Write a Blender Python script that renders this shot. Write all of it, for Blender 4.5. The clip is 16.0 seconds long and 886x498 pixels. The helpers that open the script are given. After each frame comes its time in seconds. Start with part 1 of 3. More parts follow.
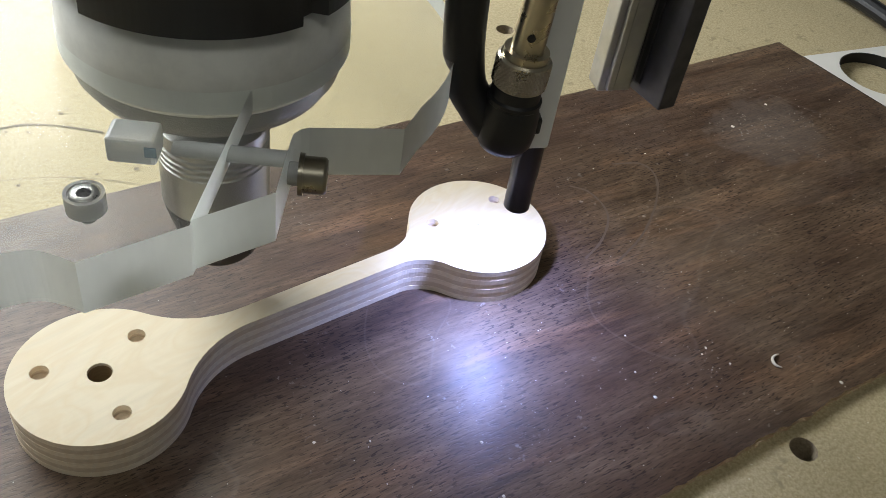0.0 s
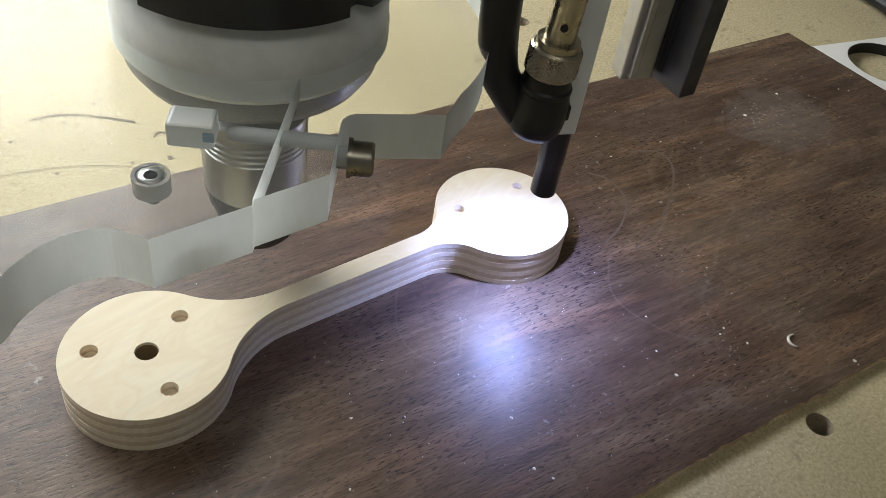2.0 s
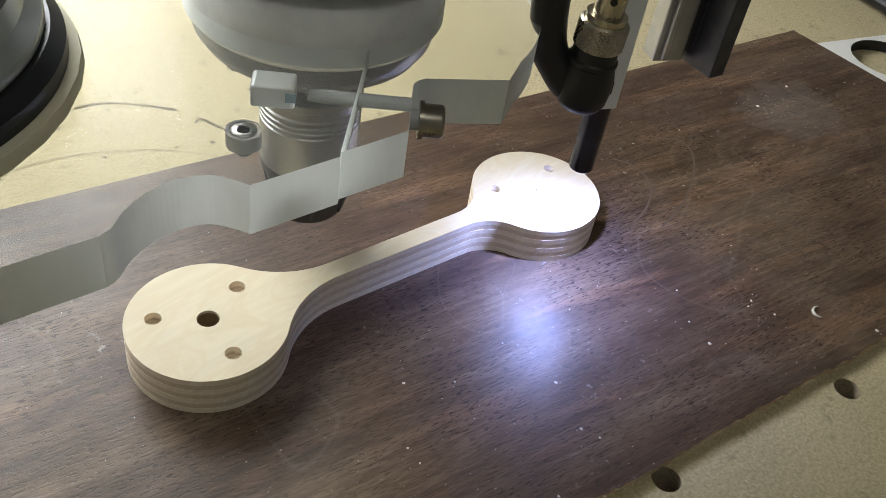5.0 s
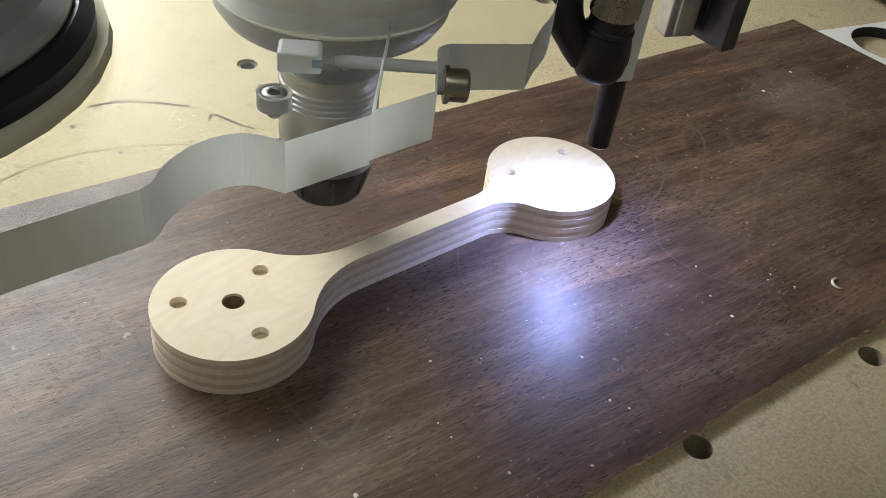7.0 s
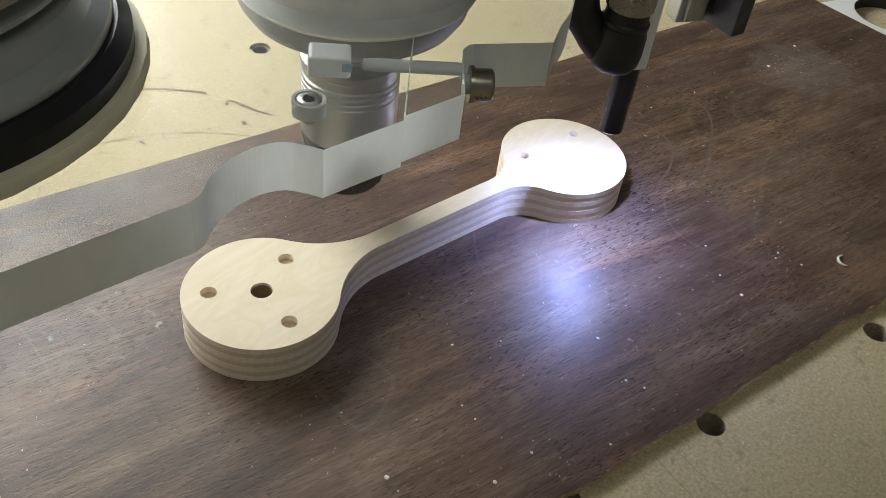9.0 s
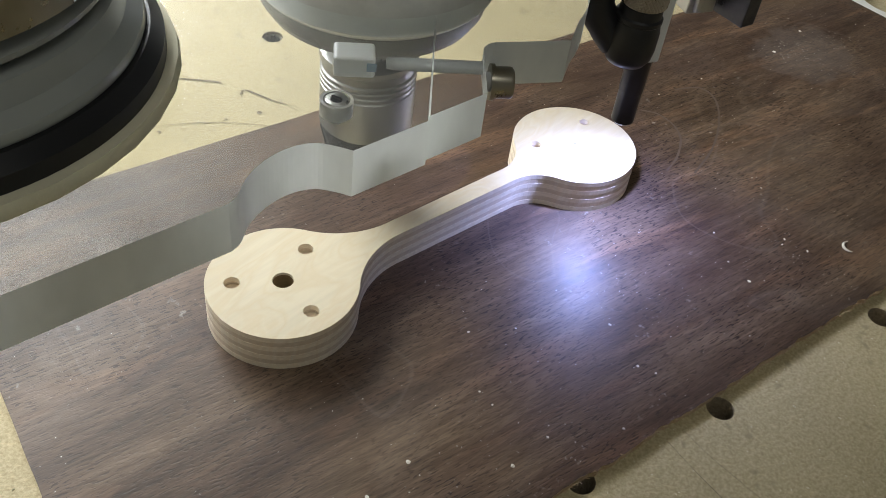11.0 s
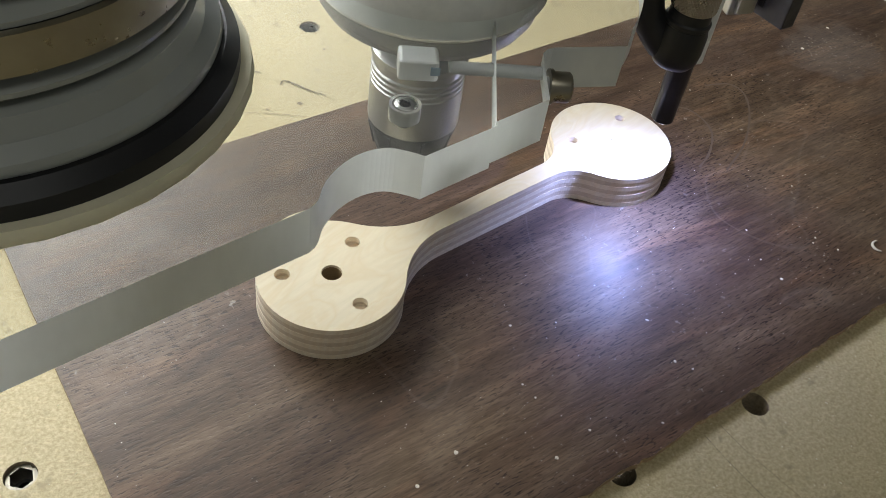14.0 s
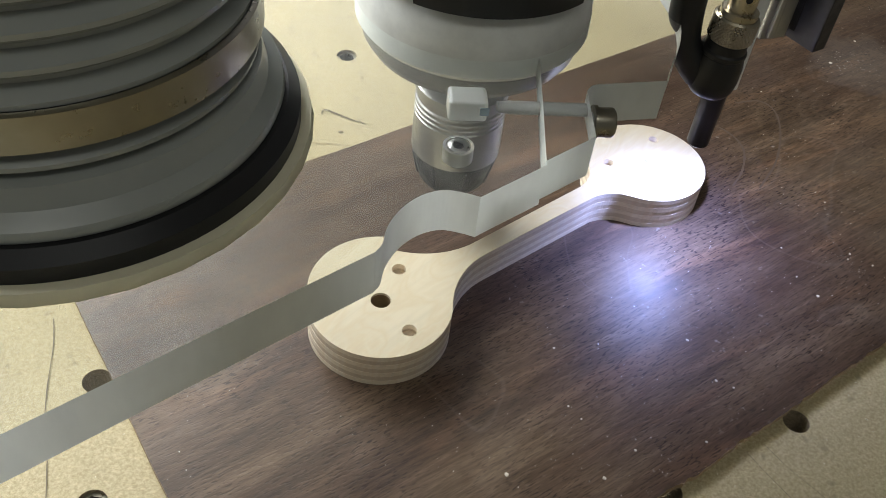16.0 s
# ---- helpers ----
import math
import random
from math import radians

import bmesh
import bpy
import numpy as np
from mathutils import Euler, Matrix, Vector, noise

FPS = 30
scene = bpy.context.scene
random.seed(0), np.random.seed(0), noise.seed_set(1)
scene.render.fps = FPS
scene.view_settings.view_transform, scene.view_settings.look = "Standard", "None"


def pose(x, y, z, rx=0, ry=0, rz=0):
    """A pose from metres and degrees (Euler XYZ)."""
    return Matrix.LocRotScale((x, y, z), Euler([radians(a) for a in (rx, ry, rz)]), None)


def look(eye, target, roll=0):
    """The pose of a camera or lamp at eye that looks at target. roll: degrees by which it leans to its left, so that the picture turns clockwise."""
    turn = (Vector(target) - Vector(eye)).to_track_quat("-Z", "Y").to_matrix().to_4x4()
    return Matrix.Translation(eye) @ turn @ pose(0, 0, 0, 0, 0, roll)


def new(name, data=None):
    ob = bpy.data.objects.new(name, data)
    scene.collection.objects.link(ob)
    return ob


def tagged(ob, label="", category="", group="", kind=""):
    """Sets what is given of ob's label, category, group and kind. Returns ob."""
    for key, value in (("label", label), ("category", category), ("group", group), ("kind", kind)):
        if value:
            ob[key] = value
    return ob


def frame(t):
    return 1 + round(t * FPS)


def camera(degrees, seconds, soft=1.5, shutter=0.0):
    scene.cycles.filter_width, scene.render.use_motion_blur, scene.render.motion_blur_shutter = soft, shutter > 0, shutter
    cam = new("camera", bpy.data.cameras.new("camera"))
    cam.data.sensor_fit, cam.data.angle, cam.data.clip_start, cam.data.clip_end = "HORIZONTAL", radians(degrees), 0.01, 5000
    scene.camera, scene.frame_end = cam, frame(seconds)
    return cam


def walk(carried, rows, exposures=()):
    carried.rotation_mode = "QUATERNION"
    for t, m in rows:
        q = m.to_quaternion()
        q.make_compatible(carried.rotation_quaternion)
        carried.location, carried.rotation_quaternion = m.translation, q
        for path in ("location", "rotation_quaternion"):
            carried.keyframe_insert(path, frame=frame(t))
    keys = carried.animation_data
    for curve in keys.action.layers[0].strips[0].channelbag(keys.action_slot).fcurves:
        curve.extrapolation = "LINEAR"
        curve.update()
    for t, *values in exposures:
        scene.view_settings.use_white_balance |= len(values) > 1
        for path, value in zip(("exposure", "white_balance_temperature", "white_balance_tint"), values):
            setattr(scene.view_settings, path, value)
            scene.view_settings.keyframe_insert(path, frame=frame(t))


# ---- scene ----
from mathutils.geometry import delaunay_2d_cdt

cam = camera(52.0, 16.0, soft=0.8)
PATH = (
    (0, -0.0485, -0.2128, 0.2710, -42.63, -42.03, 9.81),
    (0.5, -0.0552, -0.2130, 0.2697, -43.25, -41.61, 10.46),
    (1, -0.0608, -0.2128, 0.2719, -43.38, -41.73, 10.51),
    (1.5, -0.0633, -0.2126, 0.2748, -43.40, -42.31, 10.38),
    (2, -0.0659, -0.2152, 0.2753, -42.82, -42.42, 9.74),
    (2.5, -0.0675, -0.2148, 0.2757, -42.93, -42.79, 10.07),
    (3, -0.0729, -0.2159, 0.2758, -43.34, -42.49, 10.37),
    (3.5, -0.0807, -0.2186, 0.2758, -43.71, -41.98, 10.76),
    (4, -0.0857, -0.2189, 0.2752, -43.41, -41.85, 10.62),
    (6.5, -0.1136, -0.2226, 0.2545, -44.82, -39.32, 8.84),
    (7, -0.1133, -0.2241, 0.2532, -43.93, -39.39, 8.14),
    (7.5, -0.1085, -0.2254, 0.2587, -42.40, -40.60, 6.85),
    (8, -0.1108, -0.2218, 0.2632, -43.02, -41.43, 7.09),
    (8.5, -0.1178, -0.2183, 0.2653, -44.40, -41.58, 7.85),
    (9, -0.1227, -0.2175, 0.2672, -44.82, -41.90, 7.98),
    (11.5, -0.1330, -0.2125, 0.2770, -45.27, -43.59, 8.11),
    (12, -0.1361, -0.2117, 0.2764, -44.98, -43.55, 8.21),
    (12.5, -0.1408, -0.2135, 0.2755, -45.19, -43.19, 8.19),
    (13, -0.1455, -0.2105, 0.2780, -45.69, -43.54, 8.71),
    (13.5, -0.1444, -0.2051, 0.2834, -45.45, -44.67, 8.95),
    (14, -0.1471, -0.2016, 0.2847, -45.87, -44.77, 9.48),
    (14.5, -0.1511, -0.1990, 0.2861, -46.14, -44.84, 9.79),
    (15, -0.1553, -0.1979, 0.2857, -45.99, -44.38, 9.85),
    (15.5, -0.1594, -0.1944, 0.2886, -45.94, -44.28, 9.61),
    (16, -0.1573, -0.1949, 0.2983, -44.14, -44.71, 7.20),
)
walk(cam, [(t, pose(x, y, z, 0, 0, yaw) @ pose(0, 0, 0, 90 + pitch) @ pose(0, 0, 0, 0, 0, roll))
           for t, x, y, z, yaw, pitch, roll in PATH],
     exposures=[(0.0, 0.36), (16.0, 0.36)])

# ---- light ----
world = bpy.data.worlds.new("workshop_air")
scene.world = world
world.use_nodes = True
world.node_tree.nodes["Background"].inputs[0].default_value = (0.9, 0.95, 1.0, 1)
world.node_tree.nodes["Background"].inputs[1].default_value = 0.04


def area_lamp(name, eye, target, sx, sy, watts, colour):
    data = bpy.data.lights.new(name, "AREA")
    data.shape, data.size, data.size_y, data.energy, data.color = "RECTANGLE", sx, sy, watts, colour
    ob = new(name, data)
    ob.matrix_world = look(eye, target)
    return ob


LAMP_A = (-0.40, 0.58, 0.54)
LAMP_B = (-0.02, 0.62, 0.42)
LAMP_C = (-0.55, -0.85, 1.62)
AIM_A, AIM_B, AIM_C = (0.0, 0.15, 0), (-0.05, 0.15, 0), (0.0, 0.1, 0)
area_lamp("work_lamp", LAMP_A, AIM_A, 0.45, 0.45, 4.0, (0.95, 1.0, 1.06))
# unseen lamp added to brighten the back of bed and board
area_lamp("back_fill_lamp", LAMP_B, AIM_B, 0.50, 0.26, 6.0, (0.96, 1.0, 1.03))
# fill added behind the camera to lift the faces turned to the front
area_lamp("front_fill_lamp", LAMP_C, AIM_C, 1.2, 0.3, 3.0, (0.98, 1.0, 0.95))

TIP = (0.1543, -0.0291, 0.0535)      # mouth of the inspection light
spot = bpy.data.lights.new("inspection_light", "SPOT")
spot.energy, spot.color, spot.spot_size, spot.spot_blend, spot.shadow_soft_size = 0.66, (0.34, 0.43, 1.0), radians(150), 0.95, 0.0025
ob = new("inspection_light", spot)
ob.matrix_world = look((TIP[0], TIP[1], TIP[2] - 0.0012), (TIP[0] - 0.004, TIP[1] - 0.005, 0))


# ---- materials ----
class Nodes:
    """A small wrapper for building node materials."""

    def __init__(self, name):
        self.mat = bpy.data.materials.new(name)
        self.mat.use_nodes = True
        self.tree = self.mat.node_tree
        self.bsdf = self.tree.nodes["Principled BSDF"]
        self.coords = self.tree.nodes.new("ShaderNodeTexCoord")

    def node(self, kind, **inputs):
        n = self.tree.nodes.new(kind)
        for key, value in inputs.items():
            self.put(n.inputs[key.replace("_", " ")], value)
        return n

    def put(self, socket, value):
        if isinstance(value, bpy.types.NodeSocket):
            self.tree.links.new(value, socket)
        else:
            socket.default_value = value

    def mapped(self, scale=(1, 1, 1), turn=0.0, source="Object"):
        turned = self.node("ShaderNodeMapping", Vector=self.coords.outputs[source])
        turned.inputs["Rotation"].default_value = (0, 0, radians(turn))
        m = self.node("ShaderNodeMapping", Vector=turned.outputs[0])
        m.inputs["Scale"].default_value = scale
        return m.outputs[0]

    def noise(self, vector, scale, detail=4.0, rough=0.55, distort=0.0):
        n = self.node("ShaderNodeTexNoise", Vector=vector, Scale=scale, Detail=detail, Roughness=rough, Distortion=distort)
        return n.outputs["Fac"]

    def ramp(self, fac, stops):
        n = self.node("ShaderNodeValToRGB", Fac=fac)
        el = n.color_ramp.elements
        while len(el) < len(stops):
            el.new(0.5)
        for e, (pos, col) in zip(el, stops):
            e.position, e.color = pos, (*col, 1) if len(col) == 3 else col
        return n.outputs[0]

    def mix(self, fac, a, b, blend="MIX"):
        n = self.tree.nodes.new("ShaderNodeMix")
        n.data_type, n.blend_type = "RGBA", blend
        self.put(n.inputs[0], fac), self.put(n.inputs[6], a), self.put(n.inputs[7], b)
        return n.outputs[2]

    def bump(self, height, strength, distance):
        n = self.node("ShaderNodeBump", Height=height, Strength=strength, Distance=distance)
        self.put(self.bsdf.inputs["Normal"], n.outputs[0])

    def done(self, **inputs):
        for key, value in inputs.items():
            self.put(self.bsdf.inputs[key.replace("_", " ")], value)
        return self.mat


def grey(v):
    return (v, v, v)


def m_walnut():
    n = Nodes("walnut")
    along = n.mapped((1, 1, 1), 4.6)
    # growth rings: long bands that bend round a swirl in the far half
    swirl = n.node("ShaderNodeVectorMath", Vector=n.mapped((1, 2.1, 0), 0.0))
    swirl.operation = "DISTANCE"
    swirl.inputs[1].default_value = (0.335, -0.040, 0)
    reach = n.ramp(swirl.outputs["Value"], [(0.03, grey(0.85)), (0.16, grey(0.0))])
    wobble = n.node("ShaderNodeMath", Value=n.noise(along, 14, 3, 0.5))
    wobble.operation = "MULTIPLY_ADD"
    wobble.inputs[1].default_value = 0.04
    n.put(wobble.inputs[2], swirl.outputs["Value"])
    ringed = n.node("ShaderNodeCombineXYZ", X=wobble.outputs[0])
    rings = n.noise(ringed.outputs[0], 58, 4, 0.6)
    band = n.mix(reach, n.noise(n.mapped((3.2, 30, 5), 4.6), 1.0, 5, 0.62, 1.0), rings)
    figure = n.noise(n.mapped((7, 22, 9), 4.6), 1.0, 3, 0.5, 1.8)
    base = n.ramp(band, [(0.32, (0.044, 0.026, 0.016)), (0.50, (0.088, 0.057, 0.035)), (0.68, (0.172, 0.118, 0.074))])
    base = n.mix(n.ramp(figure, [(0.40, grey(0.0)), (0.72, grey(0.55))]), base, (0.190, 0.126, 0.078, 1))
    patch = n.ramp(n.noise(n.mapped((6, 11, 6), 4.6), 1.0, 4, 0.6, 1.0), [(0.36, grey(0.45)), (0.60, grey(0.0))])
    base = n.mix(patch, base, (0.058, 0.030, 0.024, 1))
    warm = n.ramp(n.noise(n.mapped((10, 60, 10), 4.6), 1.0, 3, 0.5, 0.8), [(0.54, grey(0.0)), (0.70, grey(0.55))])
    base = n.mix(warm, base, (0.200, 0.114, 0.064, 1))
    streak = n.noise(n.mapped((34, 420, 40), 4.6), 1.0, 4, 0.6, 0.4)
    base = n.mix(0.32, base, n.ramp(streak, [(0.34, grey(0.10)), (0.66, grey(0.90))]), "SOFT_LIGHT")
    pores = n.noise(n.mapped((260, 1350, 260), 4.6), 1.0, 2, 0.5)
    pore_mask = n.ramp(pores, [(0.57, grey(0.0)), (0.61, grey(0.92))])
    zone = n.ramp(n.noise(along, 18, 3), [(0.34, grey(0.15)), (0.62, grey(1.0))])
    pore_mask = n.mix(1.0, pore_mask, zone, "MULTIPLY")
    base = n.mix(pore_mask, base, (0.026, 0.014, 0.010, 1))
    fine = n.noise(n.mapped((120, 1100, 90), 4.6), 1.0, 4, 0.65)
    base = n.mix(0.32, base, n.ramp(fine, [(0.34, grey(0.12)), (0.66, grey(0.9))]), "SOFT_LIGHT")
    # dust film rubbed in clouds, and faint tide marks of dried glue
    film = n.ramp(n.noise(along, 11, 6, 0.7, 0.5), [(0.50, grey(0.0)), (0.80, grey(0.16))])
    base = n.mix(film, base, (0.34, 0.29, 0.25, 1))
    # a rubbed pale patch where something was glued in the far half
    rubbed = n.node("ShaderNodeVectorMath", Vector=n.mapped((1, 1.3, 0), 0.0))
    rubbed.operation = "DISTANCE"
    rubbed.inputs[1].default_value = (0.378, 0.002, 0)
    edge = n.node("ShaderNodeMath", Value=n.noise(along, 60, 4, 0.6))
    edge.operation = "MULTIPLY_ADD"
    edge.inputs[1].default_value = 0.05
    n.put(edge.inputs[2], rubbed.outputs["Value"])
    smear = n.ramp(edge.outputs[0], [(0.034, grey(0.20)), (0.060, grey(0.10)), (0.064, grey(0.0))])
    base = n.mix(smear, base, (0.36, 0.31, 0.27, 1))
    tide = n.ramp(n.noise(along, 13, 1, 0.3, 0.3), [(0.640, grey(0.0)), (0.646, grey(0.10)), (0.654, grey(0.0))])
    base = n.mix(tide, base, (0.36, 0.30, 0.25, 1))
    scuff = n.ramp(n.noise(along, 240, 3, 0.6), [(0.62, grey(0.0)), (0.70, grey(0.6))])
    where = n.ramp(n.noise(along, 22, 3, 0.6), [(0.55, grey(0.0)), (0.68, grey(1.0))])
    base = n.mix(n.mix(1.0, scuff, where, "MULTIPLY"), base, (0.40, 0.36, 0.31, 1))
    speck = n.node("ShaderNodeTexVoronoi", Vector=along, Scale=260.0)
    dots = n.ramp(speck.outputs["Distance"], [(0.05, grey(0.6)), (0.09, grey(0.0))])
    keep = n.ramp(n.noise(along, 75, 2), [(0.60, grey(0.0)), (0.66, grey(1.0))])
    base = n.mix(n.mix(1.0, dots, keep, "MULTIPLY"), base, (0.50, 0.46, 0.40, 1))
    rough = n.ramp(n.noise(along, 36, 5), [(0.3, grey(0.37)), (0.7, grey(0.50))])
    height = n.mix(0.35, n.ramp(pores, [(0.52, grey(1.0)), (0.64, grey(0.0))]), n.mix(0.25, fine, streak))
    n.bump(height, 0.24, 0.0003)
    return n.done(Base_Color=base, Roughness=rough, Specular_IOR_Level=0.37)


def m_mdf(name, tone, warm):
    n = Nodes(name)
    o = n.mapped()
    fibre = n.noise(o, 700, 4, 0.75)
    strand = n.noise(n.mapped((260, 900, 400), 35), 1.0, 3, 0.6)
    cloud = n.noise(o, 7, 5, 0.6)
    col = n.ramp(cloud, [(0.3, tuple(tone * c * 0.86 for c in warm)), (0.7, tuple(tone * c * 1.06 for c in warm))])
    col = n.mix(0.45, col, n.ramp(fibre, [(0.35, grey(0.10)), (0.65, grey(0.95))]), "SOFT_LIGHT")
    col = n.mix(n.ramp(strand, [(0.58, grey(0.0)), (0.66, grey(0.28))]), col, tuple(min(1, tone * c * 1.5) for c in warm) + (1,))
    dark = n.ramp(n.noise(n.mapped((130, 130, 130)), 1.0, 2), [(0.64, grey(0.0)), (0.72, grey(0.45))])
    col = n.mix(dark, col, tuple(tone * c * 0.45 for c in warm) + (1,))
    n.bump(fibre, 0.6, 0.0003)
    return n.done(Base_Color=col, Roughness=0.75)


def m_ply(name, colour, along=True):
    n = Nodes(name)
    grain = n.noise(n.mapped((24, 300, 60) if along else (420, 420, 900), -8), 1.0, 4, 0.6, 0.3)
    cloud = n.noise(n.mapped((16, 42, 16), -8), 1.0, 3, 0.5, 1.6)
    lo, hi = tuple(c * (0.93 if along else 0.84) for c in colour), tuple(min(1, c * 1.03) for c in colour)
    col = n.ramp(grain, [(0.3, lo), (0.55, colour), (0.75, hi)])
    col = n.mix(n.ramp(cloud, [(0.40, grey(0.0)), (0.48, grey(0.5)), (0.54, grey(0.05)), (0.62, grey(0.55)), (0.7, grey(0.1))]), col, (colour[0] * 0.92, colour[1] * 0.84, colour[2] * 0.72, 1))
    n.bump(grain, 0.2, 0.0001)
    return n.done(Base_Color=col, Roughness=0.55, Specular_IOR_Level=0.35)


def m_metal(name, colour, rough, turned=0.0):
    n = Nodes(name)
    wear = n.noise(n.mapped(), 160, 4, 0.6)
    r = n.ramp(wear, [(0.3, grey(rough * 0.75)), (0.7, grey(min(1, rough * 1.35)))])
    col = n.ramp(n.noise(n.mapped(), 45, 4), [(0.3, tuple(c * 0.75 for c in colour)), (0.7, colour)])
    if turned:
        n.bump(n.noise(n.mapped((10, 10, turned)), 1.0, 2), 0.25, 0.0002)
    return n.done(Base_Color=col, Metallic=1.0, Roughness=r)


def m_plain(name, colour, rough, spec=0.5, grain=200.0, depth=0.2, dirt=0.25):
    n = Nodes(name)
    g = n.noise(n.mapped(), grain, 4, 0.6)
    d = n.ramp(n.noise(n.mapped(), grain * 0.12, 5, 0.65), [(0.4, grey(0.0)), (0.75, grey(dirt))])
    col = n.mix(d, (*colour, 1), tuple(c * 0.55 + 0.02 for c in colour) + (1,))
    n.bump(g, depth, 0.0002)
    return n.done(Base_Color=col, Roughness=rough, Specular_IOR_Level=spec)


def m_clear(name, tint=(0.97, 0.99, 0.97)):
    n = Nodes(name)
    return n.done(Base_Color=(*tint, 1), Roughness=0.02, IOR=1.49, Transmission_Weight=1.0, Specular_IOR_Level=0.3)


def m_dusty_acrylic(name, veil):
    """Clear sheet under a thin matt film of dust."""
    n = Nodes(name)
    clear = n.node("ShaderNodeBsdfRefraction", Color=(0.985, 0.995, 0.98, 1), Roughness=0.02, IOR=1.49)
    dust = n.node("ShaderNodeBsdfDiffuse", Color=(0.84, 0.84, 0.80, 1))
    gloss = n.node("ShaderNodeBsdfGlossy", Color=(1, 1, 1, 1), Roughness=0.2)
    film = n.ramp(n.noise(n.mapped(), 35, 5, 0.65), [(0.3, grey(veil * 0.6)), (0.7, grey(veil * 1.5))])
    body = n.tree.nodes.new("ShaderNodeMixShader")
    n.put(body.inputs[0], film), n.put(body.inputs[1], clear.outputs[0]), n.put(body.inputs[2], dust.outputs[0])
    face = n.tree.nodes.new("ShaderNodeMixShader")
    face.inputs[0].default_value = 0.012
    n.put(face.inputs[1], body.outputs[0]), n.put(face.inputs[2], gloss.outputs[0])
    n.put(n.tree.nodes["Material Output"].inputs["Surface"], face.outputs[0])
    return n.mat


def m_frosted(name, colour=(0.99, 1.0, 0.98), through_it=0.18):
    n = Nodes(name)
    saw = n.mix(0.5, n.noise(n.mapped((30, 30, 500)), 1.0, 3), n.noise(n.mapped((90, 90, 12)), 1.0, 3))
    n.bump(saw, 0.3, 0.0004)
    tone = n.ramp(n.noise(n.mapped(), 60, 4), [(0.3, tuple(c * 0.86 for c in colour)), (0.7, colour)])
    return n.done(Base_Color=tone, Roughness=0.34, IOR=1.49, Transmission_Weight=through_it)


def m_sawn_acrylic(name, tone):
    """Sawn edge of a clear sheet: matt, and lit through from behind."""
    n = Nodes(name)
    saw = n.mix(0.5, n.noise(n.mapped((30, 30, 500)), 1.0, 3), n.noise(n.mapped((90, 90, 12)), 1.0, 3))
    n.bump(saw, 0.3, 0.0004)
    col = n.ramp(n.noise(n.mapped((60, 60, 25)), 1.0, 4), [(0.3, tuple(c * 0.84 for c in tone)), (0.7, tone)])
    n.done(Base_Color=col, Roughness=0.3, IOR=1.49)
    inner = n.node("ShaderNodeBsdfTranslucent", Color=col)
    both = n.tree.nodes.new("ShaderNodeMixShader")
    both.inputs[0].default_value = 0.30
    n.put(both.inputs[1], n.bsdf.outputs[0]), n.put(both.inputs[2], inner.outputs[0])
    n.put(n.tree.nodes["Material Output"].inputs["Surface"], both.outputs[0])
    return n.mat


WALNUT = m_walnut()
WALNUT_EDGE = m_ply("walnut_torn_edge", (0.46, 0.34, 0.21), False)
MDF = m_mdf("mdf", 0.47, (1.0, 0.83, 0.485))
MDF_EDGE = m_mdf("mdf_cut", 0.30, (1.0, 0.80, 0.52))
PLY_FACE = m_ply("birch_face", (0.62, 0.545, 0.39))
PLY_LIGHT = m_ply("birch_edge_light", (0.80, 0.71, 0.57), False)
PLY_DARK = m_ply("birch_edge_end_grain", (0.66, 0.55, 0.42), False)
WHITE_BOARD = m_plain("white_panel", (0.80, 0.78, 0.72), 0.45)
CLEAR = m_clear("clear_lens")
ACRYLIC = m_dusty_acrylic("dusty_acrylic", 0.05)
FROSTED = m_sawn_acrylic("sawn_acrylic_edge", (0.86, 0.88, 0.84))
HAZY = m_frosted("hazy_acrylic", (0.80, 0.80, 0.77), 0.85)
MILKY = m_frosted("milky_acrylic", (0.88, 0.89, 0.86), 0.65)
SLEEVE = m_plain("grey_sleeve", (0.36, 0.36, 0.34), 0.5, 0.4, 150)
STEEL = m_metal("brushed_steel", (0.62, 0.61, 0.58), 0.28)
DARK_STEEL = m_metal("dark_steel", (0.10, 0.10, 0.11), 0.45)
BRASS = m_metal("nickel_brass", (0.56, 0.50, 0.38), 0.30)
OLD_STEEL = m_metal("zinc_steel", (0.36, 0.33, 0.26), 0.32)
BLACK = m_plain("black_rubber", (0.012, 0.012, 0.013), 0.42, 0.4)
BLACK_TAPE = m_plain("black_heat_shrink", (0.010, 0.010, 0.011), 0.30, 0.5)
GREY_PVC = m_plain("grey_pvc", (0.34, 0.355, 0.33), 0.22, 0.5, 120)
BEIGE_FOAM = m_plain("beige_foam", (0.80, 0.75, 0.55), 0.8, 0.2, 500, 0.4)
ALUMINIUM = m_metal("aluminium", (0.46, 0.46, 0.45), 0.42)
WHITE_PLASTIC = m_plain("white_plastic", (0.74, 0.75, 0.73), 0.4)
NOSE_WHITE = m_plain("clouded_plastic", (0.74, 0.74, 0.69), 0.38, 0.5, 260, 0.2, 0.75)
NOSE_GREY = m_plain("grey_nose", (0.16, 0.16, 0.15), 0.35)
DUST = m_plain("pale_dust", (0.72, 0.68, 0.60), 0.8, 0.2)
SCUFF = m_plain("scuffed_glue", (0.34, 0.31, 0.27), 0.7, 0.3)
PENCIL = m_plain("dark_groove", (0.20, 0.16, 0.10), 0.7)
BURNT = m_ply("burnt_hole_wall", (0.24, 0.17, 0.09), False)
BLUE_INK = m_plain("blue_ink", (0.26, 0.36, 0.42), 0.5)
PLASTER = m_plain("plaster", (0.74, 0.74, 0.72), 0.8, 0.2, 20)
